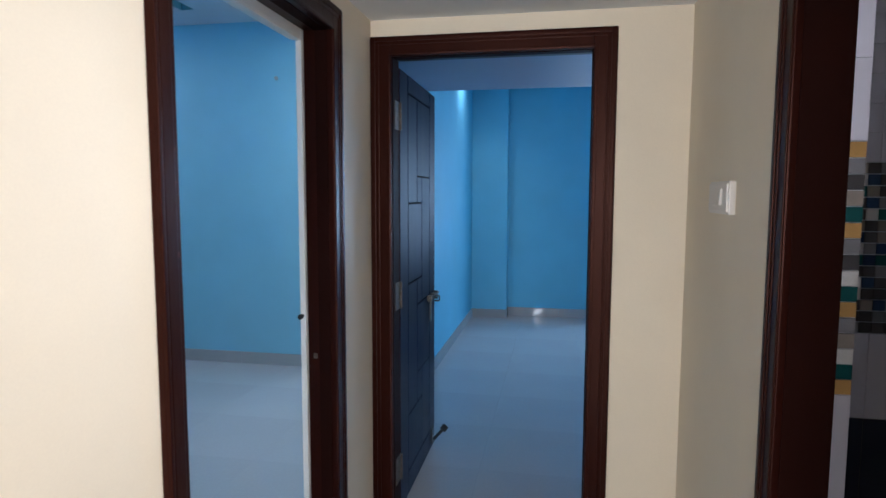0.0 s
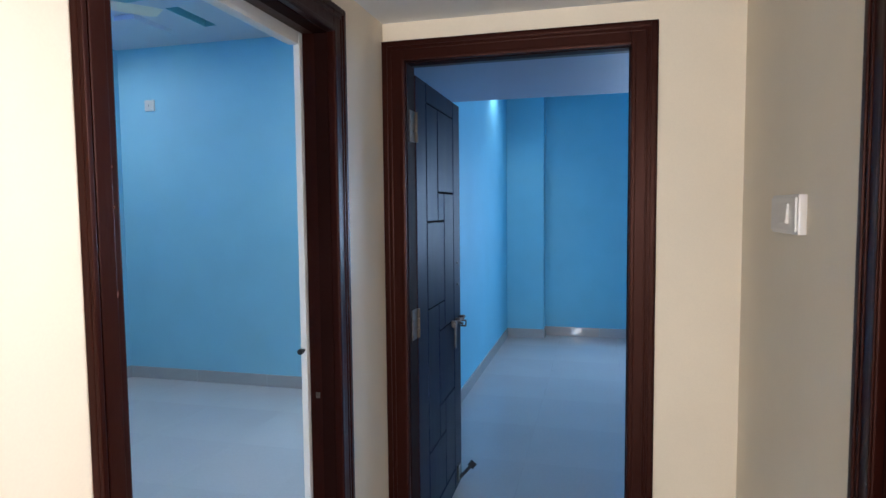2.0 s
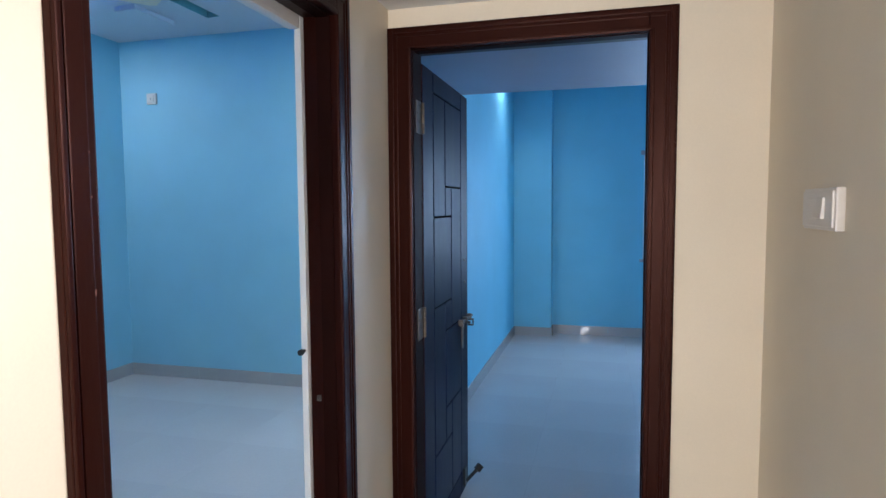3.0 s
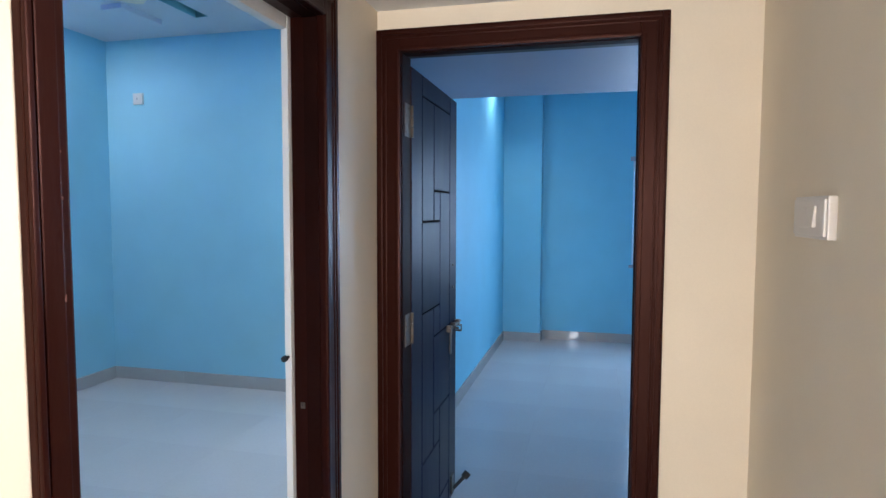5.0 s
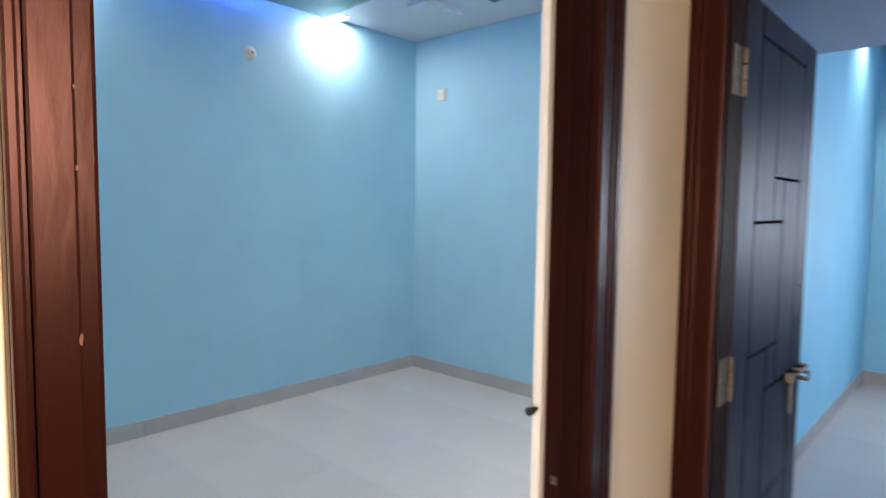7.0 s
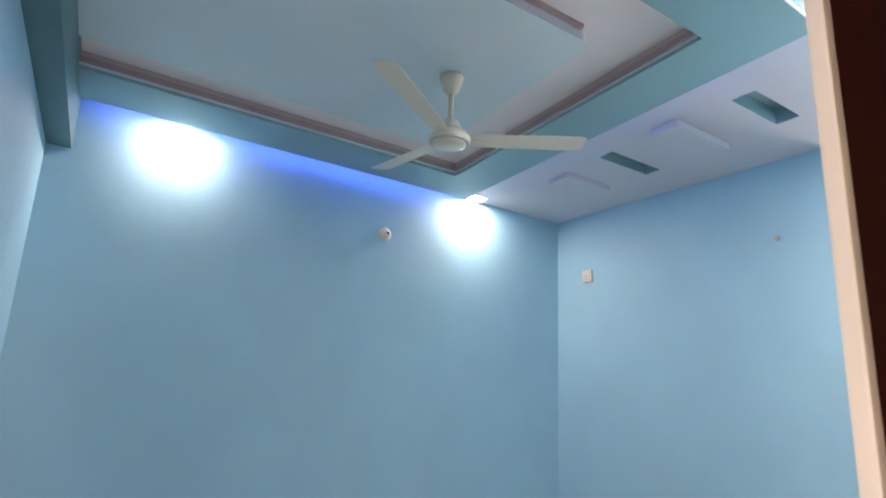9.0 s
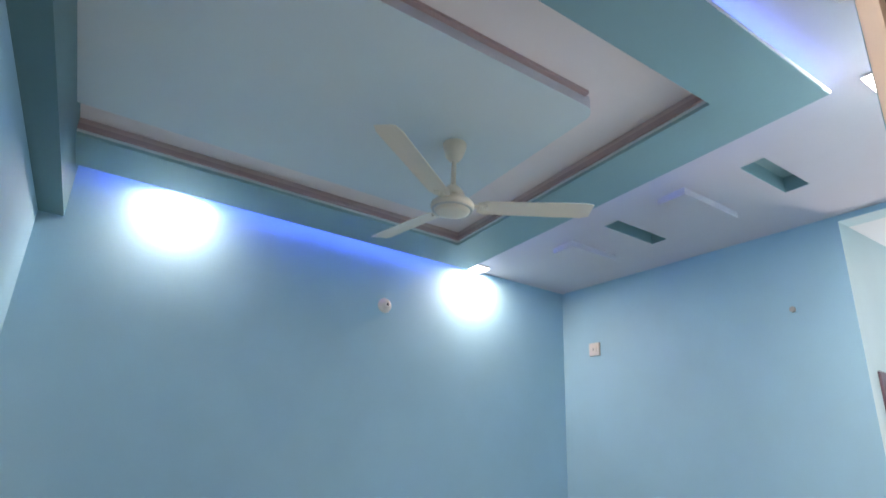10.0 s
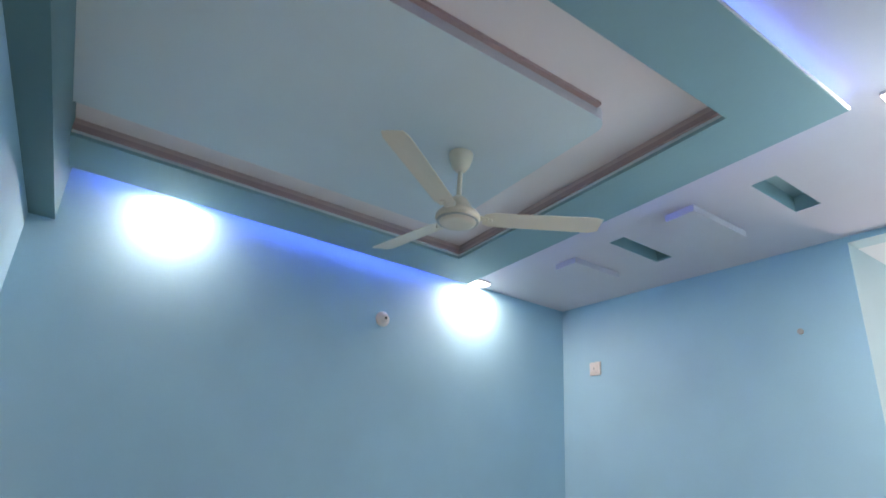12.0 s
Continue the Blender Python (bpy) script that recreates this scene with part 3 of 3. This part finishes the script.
# ---- things: blue bedroom doorway ----
def door_leaf():
    root = empty("door", (-0.777, 2.800, 0), "dark walnut panelled door standing open into the blue bedroom", "door")
    L, T = 0.780, 0.034
    part("core", box(-T, -0.004, 0.0, L, 0.012, 1.995, bevel=0.002), GROOVE, root, "black grooves between door panels")
    a, b, d, c = 0.147, 0.335, 0.446, 0.637
    zt, zb, g = 1.914, 0.125, 0.0045
    panels = [(0, a, 0.012, 1.995), (c, L, 0.012, 1.995), (a, c, zt, 1.995), (a, c, 0.012, zb),
              (a, b, 1.412, zt), (b, c, 1.543, zt), (b, d, 1.412, 1.543), (d, c, 0.903, 1.543), (a, d, 1.033, 1.412),
              (a, b, 0.402, 1.033), (b, d, 0.903, 1.033), (b, c, 0.556, 0.903), (b, d, 0.402, 0.556), (d, c, zb, 0.556), (a, d, zb, 0.402)]
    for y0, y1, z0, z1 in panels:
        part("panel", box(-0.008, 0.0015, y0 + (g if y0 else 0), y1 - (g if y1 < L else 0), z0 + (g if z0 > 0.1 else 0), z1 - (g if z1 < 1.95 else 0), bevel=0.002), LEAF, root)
    part("hinge_edge", box(-T + 0.001, 0.0, -0.0025, 0.001, 0.012, 1.995, bevel=0.001), BROWN, root, "dark brown hinge edge of the door")
    for z in (1.79, 1.01, 0.22):
        bm = bmesh.new()
        add_box(bm, -0.0022, 0.0010, -0.080, -0.014, z - 0.060, z + 0.060, bevel=0.001)
        for k in range(3):
            zk = z - 0.040 + 0.040 * k
            add_tube(bm, 0.0065, (0.0055, -0.009, zk - 0.0185), (0.0055, -0.009, zk + 0.0185), 10)
        for dz, dy in ((-0.044, -0.066), (-0.016, -0.036), (0.016, -0.066), (0.044, -0.036)):
            add_tube(bm, 0.0055, (0.0005, dy, z + dz), (0.0028, dy, z + dz), 8)
        part("hinge", bm, STEEL, root, "aged steel butt hinge with screws")
    # sliding bolt with its hasp
    z = 0.895
    bm = bmesh.new()
    add_tube(bm, 0.007, (0.020, 0.555, z), (0.020, 0.795, z), 12)
    add_tube(bm, 0.006, (0.020, 0.62, z), (0.052, 0.62, z - 0.004), 8)
    part("bolt_rod", bm, IRON, root, "dark iron rod of the sliding bolt")
    for y in (0.575, 0.66, 0.745):
        part("bracket", box(0.004, 0.029, y - 0.012, y + 0.012, z - 0.016, z + 0.016, bevel=0.003), IRON, root)
    bm = bmesh.new()
    add_box(bm, 0.010, 0.016, 0.600, 0.632, z - 0.115, z - 0.010, bevel=0.004)
    add_tube(bm, 0.015, (0.010, 0.616, z - 0.118), (0.016, 0.616, z - 0.118), 12)
    part("hasp", bm, IRON, root, "hanging dark iron hasp plate")
    bm = bmesh.new()
    add_box(bm, 0.0, 0.03, 0.780, 0.801, z - 0.052, z - 0.046)
    add_box(bm, 0.0, 0.03, 0.780, 0.801, z - 0.024, z - 0.018)
    add_box(bm, 0.024, 0.03, 0.795, 0.801, z - 0.046, z - 0.024)
    part("staple", bm, BLACK, root, "dark staple on the door edge")
    for zz in (1.19, 1.08):
        part("screw_cap", tube(0.006, (0.003, 0.700, zz), (0.008, 0.700, zz), 10), IRON, root)
    # floor stay near the free edge
    bm = bmesh.new()
    add_box(bm, 0.004, 0.014, 0.655, 0.707, 0.045, 0.135, bevel=0.004)
    add_tube(bm, 0.009, (0.014, 0.681, 0.062), (0.066, 0.730, 0.112), 12)
    stay = part("door_stay", bm, BLACK, root, "black folding door stay")
    part("rubber_foot", tube(0.019, (0.060, 0.725, 0.104), (0.078, 0.741, 0.126), 14), BLACK, stay, "black rubber foot")
    root.rotation_euler = (0, 0, radians(0.3))
    return root


door_leaf()

# ---- things: corridor ----
def switch_plate():
    root = empty("switch_plate", (XR, 2.15, 1.448), "white plastic switch plate on the cream corridor wall", "light switch")
    part("box", box(-0.019, 0.0, -0.108, 0.108, -0.048, 0.048, bevel=0.004), PLASTIC, root)
    part("cover", box(-0.024, -0.017, -0.100, 0.100, -0.041, 0.041, bevel=0.003), PLASTIC, root)
    bm = bmesh.new()
    add_box(bm, -0.030, -0.022, -0.052, 0.000, -0.024, 0.024, bevel=0.002, turn=pose(0, 0, 0, 0, 5, 0))
    part("rocker", bm, PLASTIC, root, "white rocker switch")
    part("blank", box(-0.027, -0.022, 0.006, 0.050, -0.024, 0.024, bevel=0.002), PLASTIC, root)


switch_plate()


def strike_plate(at, turn):
    root = empty("strike_plate", at, "small worn steel strike plate on the dark door frame", "strike plate", group="strike plates")
    part("plate", box(-0.007, 0.007, -0.0015, 0.0015, -0.009, 0.009, bevel=0.001), STEEL, root)
    part("bolt_hole", tube(0.002, (0, -0.0022, 0.0), (0, 0.001, 0.0), 10), BLACK, root, "dark bolt hole")
    root.rotation_euler = (0, 0, radians(turn))


strike_plate((-0.937, LF - 0.0915, 0.878), 0)
knob = empty("bolt_keeper", (-0.976, LF - 0.104, 1.025), "small black bolt keeper on the white door reveal", "bolt keeper")
part("stem", tube(0.005, (0, 0, 0), (0, -0.020, 0), 10), BLACK, knob)
part("cap", tube(0.009, (0, -0.016, 0), (0, -0.028, 0), 12), BLACK, knob)

# ---- things: aqua bedroom ----
def ceiling_fan(x, y):
    root = empty("ceiling_fan", (x, y, 2.842), "ivory three-blade ceiling fan below the teal ceiling panel", "ceiling fan")
    part("canopy", lathe([(0.012, -0.112), (0.022, -0.108), (0.037, -0.088), (0.049, -0.052), (0.053, -0.030), (0.050, -0.024)]), ENAMEL, root, smooth=True)
    part("rod", tube(0.011, (0, 0, -0.255), (0, 0, -0.06), 16), ENAMEL, root, smooth=True)
    part("lower_canopy", lathe([(0.054, -0.292), (0.052, -0.270), (0.040, -0.248), (0.022, -0.230), (0.012, -0.226)]), ENAMEL, root, smooth=True)
    motor = part("motor", lathe([(0.020, -0.356), (0.058, -0.354), (0.072, -0.349), (0.076, -0.342), (0.088, -0.338), (0.092, -0.328), (0.090, -0.314), (0.078, -0.300), (0.050, -0.290)], 56), ENAMEL, root, smooth=True)
    part("trim_ring", lathe([(0.079, -0.3425), (0.085, -0.3435), (0.087, -0.339), (0.079, -0.338)], 56), CHROME, motor, "thin chrome ring under the motor", smooth=True)
    zb = -0.322
    for k, deg in enumerate((62, -58, -178)):
        turn = pose(0, 0, zb, 0, 0, deg)
        bm = bmesh.new()
        add_box(bm, 0.080, 0.150, -0.018, 0.018, 0.004, 0.010, bevel=0.002, turn=turn)
        for xx, yy in ((0.122, 0.011), (0.122, -0.011), (0.140, 0.0)):
            add_tube(bm, 0.005, turn @ Vector((xx, yy, -0.001)), turn @ Vector((xx, yy, 0.006)), 8)
        part("blade_iron", bm, ENAMEL, root)
        bm = bmesh.new()
        n = 14
        rows = []
        for i in range(n + 1):
            u = i / n
            xx = 0.106 + 0.496 * u
            w = 0.046 + 0.007 * u
            if u > 0.93:
                w -= 0.012 * ((u - 0.93) / 0.07) ** 2
            if i == 0:
                w -= 0.014
            rows.append([bm.verts.new(turn @ Vector((xx, s * w, 0.004 + 0.032 * u - s * w * math.tan(radians(11)) - 0.10 * (s * w) ** 2 * 10))) for s in (-1, -0.5, 0, 0.5, 1)])
        for p, q in zip(rows, rows[1:]):
            for i in range(4):
                bm.faces.new((p[i], q[i], q[i + 1], p[i + 1]))
        bmesh.ops.recalc_face_normals(bm, faces=bm.faces)
        bmesh.ops.solidify(bm, geom=list(bm.faces), thickness=0.0025)
        part("blade", bm, ENAMEL, root, smooth=False)
    return root


ceiling_fan(-2.698, 2.857)


def downlight(at, size, label, drop=0.017):
    root = empty("downlight", at, label, "downlight", group="ceiling downlights")
    h = size / 2
    bm = bmesh.new()
    for (x0, x1, y0, y1) in ((-h - 0.004, -h, -h - 0.004, h + 0.004), (h, h + 0.004, -h - 0.004, h + 0.004), (-h, h, -h - 0.004, -h), (-h, h, h, h + 0.004)):
        add_box(bm, x0, x1, y0, y1, -min(0.012, drop), 0.0)
    part("rim", bm, PLASTIC, root)
    part("diffuser", box(-h, h, -h, h, -drop, 0.0, bevel=0.001), LED, root, "glowing white diffuser")


downlight((-4.030, 2.02, Z1), 0.10, "lit square downlight in the gap beside the wall", 0.006)
downlight((-4.020, 4.02, Z1), 0.10, "lit square downlight at the corner of the ceiling band")
downlight((-1.396, 3.806, Z1), 0.13, "lit square downlight in the white ceiling border")
downlight((-0.985, 6.40, Z2), 0.09, "lit square downlight close to the blue wall")
downlight((-1.60, 5.60, ZE), 0.12, "lit square downlight in the passage ceiling")

holder = empty("bulb_holder", (X1, 3.330, 2.459), "white round empty bulb holder on the aqua wall", "bulb holder")
turn = Matrix.Rotation(radians(90), 4, "Y")
bm = lathe([(0.047, 0.0), (0.047, 0.006), (0.042, 0.012), (0.026, 0.018), (0.024, 0.040), (0.020, 0.044)], 32)
bmesh.ops.transform(bm, matrix=turn, verts=bm.verts)
part("base", bm, PLASTIC, holder, smooth=True)
part("contact", tube(0.009, (0.043, 0, 0), (0.0455, 0, 0), 12), BLACK, holder, "dark socket mouth")

sock = empty("wall_socket", (-3.783, Y1, 2.366), "small white socket plate high on the aqua wall", "wall socket")
part("plate", box(-0.046, 0.046, -0.018, 0.0, -0.046, 0.046, bevel=0.005), PLASTIC, sock)
part("insert", box(-0.026, 0.026, -0.022, -0.016, -0.026, 0.026, bevel=0.002), PLASTIC, sock)
part("switch", box(-0.006, 0.002, -0.0245, -0.020, -0.009, 0.009, bevel=0.001), SKIRT, sock, "grey rocker mark")

stub = empty("pipe_stub", (-2.369, Y1, 2.394), "small grey capped pipe stub with plaster smear", "pipe stub")
part("stub", tube(0.016, (0, 0, 0), (0, -0.012, 0), 14), SKIRT, stub)
part("smear", tube(0.026, (0.01, 0.001, 0.006), (0.01, -0.002, 0.006), 9), AQUA, stub)

# ---- things: windows ----
def window(name, x0, x1, y, z0, z1, label, bars, split=None, rail=False):
    root = empty(name, (0, y, 0), label, "window", kind="structure")
    bm = bmesh.new()
    w = 0.022
    for (a, b, c, d) in ((x0, x0 + w, z0, z1), (x1 - w, x1, z0, z1), (x0 + w, x1 - w, z0, z0 + w), (x0 + w, x1 - w, z1 - w, z1)):
        add_box(bm, a, b, -0.03, 0.03, c, d, bevel=0.003)
    part("window_frame", bm, ALU, root)
    xm = split or (x0 + x1) / 2
    for k, (a, b, off) in enumerate(((x0 + w, xm + 0.02, 0.008), (xm - 0.02, x1 - w, -0.016))):
        bm = bmesh.new()
        s = 0.028
        for (p, q, c, d) in ((a, a + s, z0 + w, z1 - w), (b - s, b, z0 + w, z1 - w), (a + s, b - s, z0 + w, z0 + w + s), (a + s, b - s, z1 - w - s, z1 - w)):
            add_box(bm, p, q, off, off + 0.018, c, d, bevel=0.002)
        sash = part("sash", bm, ALU, root)
        pane = part("pane", box(a + s, b - s, off + 0.006, off + 0.010, z0 + w + s, z1 - w - s), GLASS, sash)
        pane.visible_shadow = False
    for i in range(bars):
        z = z1 - 0.108 - 0.177 * i
        if rail and i == 1:
            part("rail", box(x0 + w, x1 - w, 0.03, 0.05, z - 0.020, z + 0.026, bevel=0.004), TEALRAIL, root, "pale teal cross rail")
        elif z > z0 + 0.05:
            part("bar", tube(0.005, (x0, 0.045, z), (x1, 0.045, z), 10), IRON, root)
    part("window_sill", box(x0 - 0.03, x1 + 0.03, -0.11, -0.03, z0 - 0.03, z0, bevel=0.004), LILAC, root, "pale lilac sill")
    # Lilac-grey strip stands in for the shadow along the lintel.
    part("lintel_band", box(x0 - 0.03, x1 + 0.03, -0.105, -0.03, z1, z1 + 0.045, bevel=0.004), LILAC, root)
    return root


window("window_1", 0.30, 1.50, Y2C + 0.085, 0.862, 1.99, "grey sliding window with horizontal safety bars", 7, 0.90, True)
window("window_2", -1.99, -1.25, 7.03, 0.70, 2.02, "white passage window full of daylight", 7)
window("window_3", -1.7, 1.9, -4.55, 0.60, 2.20, "wide white hall window, unseen, assumed to light the corridor", 9)

# assumed window high in the bathroom's outer wall; opaque pane added against the sun
bw = empty("window_4", (2.06, 1.74, 1.86), "small assumed bathroom window in a white frame with an opaque pane", "window", kind="structure")
bm = bmesh.new()
for y0, y1, z0, z1 in ((-0.28, -0.25, -0.32, 0.32), (0.25, 0.28, -0.32, 0.32), (-0.25, 0.25, -0.32, -0.29), (-0.25, 0.25, 0.29, 0.32)):
    add_box(bm, -0.025, 0.025, y0, y1, z0, z1, bevel=0.003)
part("window_frame", bm, ALU, bw)
part("pane", box(-0.004, 0.004, -0.252, 0.252, -0.292, 0.292), SUNBLOCK, bw, "opaque white pane that blocks the sun")

# ---- things: passage door ----
pd = empty("door_2", (XE, 5.02, 0), "closed beige laminate door in a purple-brown frame", "door", kind="structure")
bm = bmesh.new()
add_box(bm, -0.09, 0.012, 0.005, 0.065, 0, 2.04, bevel=0.004)
part("jamb", bm, PURPLE, pd)
part("jamb", box(-0.09, 0.012, 0.805, 0.865, 0, 2.04, bevel=0.004), PURPLE, pd)
part("head", box(-0.09, 0.012, 0.065, 0.805, 1.975, 2.04, bevel=0.004), PURPLE, pd)
part("leaf", box(-0.045, -0.012, 0.067, 0.803, 0.008, 1.973, bevel=0.003), BEIGE, pd, "beige laminate door leaf")

# ---- bathroom behind its doorway ----
def tiled(name, x0, x1, y, z0, z1, w, h, mats, label, joint=0.0025, pattern=None):
    """Wall tiles in rows on a wall that faces towards negative y."""
    root = empty(name, (0, y, 0), label, "wall tiles", kind="structure")
    nx, nz = max(1, round((x1 - x0) / w)), max(1, round((z1 - z0) / h))
    w, h = (x1 - x0) / nx, (z1 - z0) / nz
    rng = random.Random(7)
    meshes = {}
    for j in range(nz):
        for i in range(nx):
            k = pattern(i, nz - 1 - j) if pattern else rng.randrange(len(mats))
            if k not in meshes:
                ob = finish("tile", box(-w / 2 + joint / 2, w / 2 - joint / 2, -0.008, 0.0, -h / 2 + joint / 2, h / 2 - joint / 2, bevel=0.001), mats[k], root)
                meshes[k] = ob.data
            else:
                ob = new("tile", meshes[k])
                ob.parent = root
            ob.location = (x0 + (i + 0.5) * w, 0, z0 + (j + 0.5) * h)


BR = XR + 0.12
slab("wall_bathroom_pier", "y", 1.908, 2.56, (BR, 0.655), (0, 2.4), [], WM, {"y-": 3, "edge": 3}, "tiled bathroom pier beside the doorway")
ORDER = (0, 1, 2, 3, 4, 0, 1, 2, 5, 4, 0, 1, 3, 5, 4, 0)
tiled("bathroom_mosaic", BR, 0.655, 1.908, 0.943, 1.590, 0.0467, 0.0404, MOSAICS, "mosaic of ochre, grey, green and ivory squares", pattern=lambda i, r: ORDER[(r + (2 - i) * 5) % 16])
tiled("bathroom_pier_tile", BR, 0.655, 1.908, 0.0, 0.943, 0.14, 0.30, [BATHTILE], "pale lavender bathroom wall tiles")
tiled("bathroom_pier_upper_tile", BR, 0.655, 1.908, 1.590, 2.4, 0.14, 0.20, [BATHTILE], "pale lavender bathroom wall tiles above mosaic")
slab("wall_bathroom_end", "y", 2.568, YF, (0.655, 2.0), (0, 2.4), [], WM, {"y-": 3, "edge": 3}, "bathroom end wall behind the tiles")
tiled("bathroom_end_mosaic", 0.80, 1.40, 2.568, 0.97, 1.57, 0.0400, 0.0400, [MOSAICS[k] for k in (1, 2, 3, 2, 6, 5, 1, 6, 2, 4)], "dark mosaic squares on the bathroom end wall")
tiled("bathroom_end_tile", 0.66, 2.0, 2.568, 0.66, 0.97, 0.30, 0.31, [BATHTILE], "pale lavender tiles on the bathroom end wall")
tiled("bathroom_end_upper_tile", 0.66, 2.0, 2.568, 1.57, 2.37, 0.30, 0.10, [BATHTILE], "pale lavender narrow tiles above the mosaic")
tiled("bathroom_dado_tile", 0.66, 2.0, 2.568, 0.0, 0.66, 0.30, 0.33, [NAVY], "dark navy dado tiles on the bathroom wall")

tile_floor("floor_aqua_bedroom", X1, X2 - DIV, 1.0, 6.98, 0.60, TILE, "glossy ivory floor tiles of the aqua bedroom", X1, YB)
tile_floor("floor_doorway", X2 - DIV, XL, LN, YF, 0.60, TILE, "glossy ivory tiles at the side doorway", X1, YB)
tile_floor("floor_blue_bedroom", X2, 2.4, YF, Y2C, 0.60, TILE, "glossy ivory floor tiles of the blue bedroom", X2, YF)
tile_floor("floor_corridor", XL, XR, -0.3, YF, 0.60, TILE, "glossy ivory floor tiles of the corridor", XL, 0)
tile_floor("floor_hall", -3.0, 3.5, -4.5, -0.3, 0.60, TILE, "glossy ivory floor tiles of the hall", XL, 0)
tile_floor("floor_bathroom", XR, 2.0, -0.3, YF, 0.30, NAVY, "dark bathroom floor tiles", XR, 0)
skirting(X1, YB + 0.06, X1, Y1, 1, 0)
skirting(X1 + 0.012, Y1, XE, Y1, 0, -1)
skirting(X2, YFI, X2, Y2, 1, 0)
skirting(X2 + 0.012, Y2, -0.665, Y2, 0, -1)
skirting(-0.665, Y2C, 2.4, Y2C, 0, -1)
skirting(-0.665, Y2 + 0.0, -0.665, Y2C - 0.012, 1, 0)
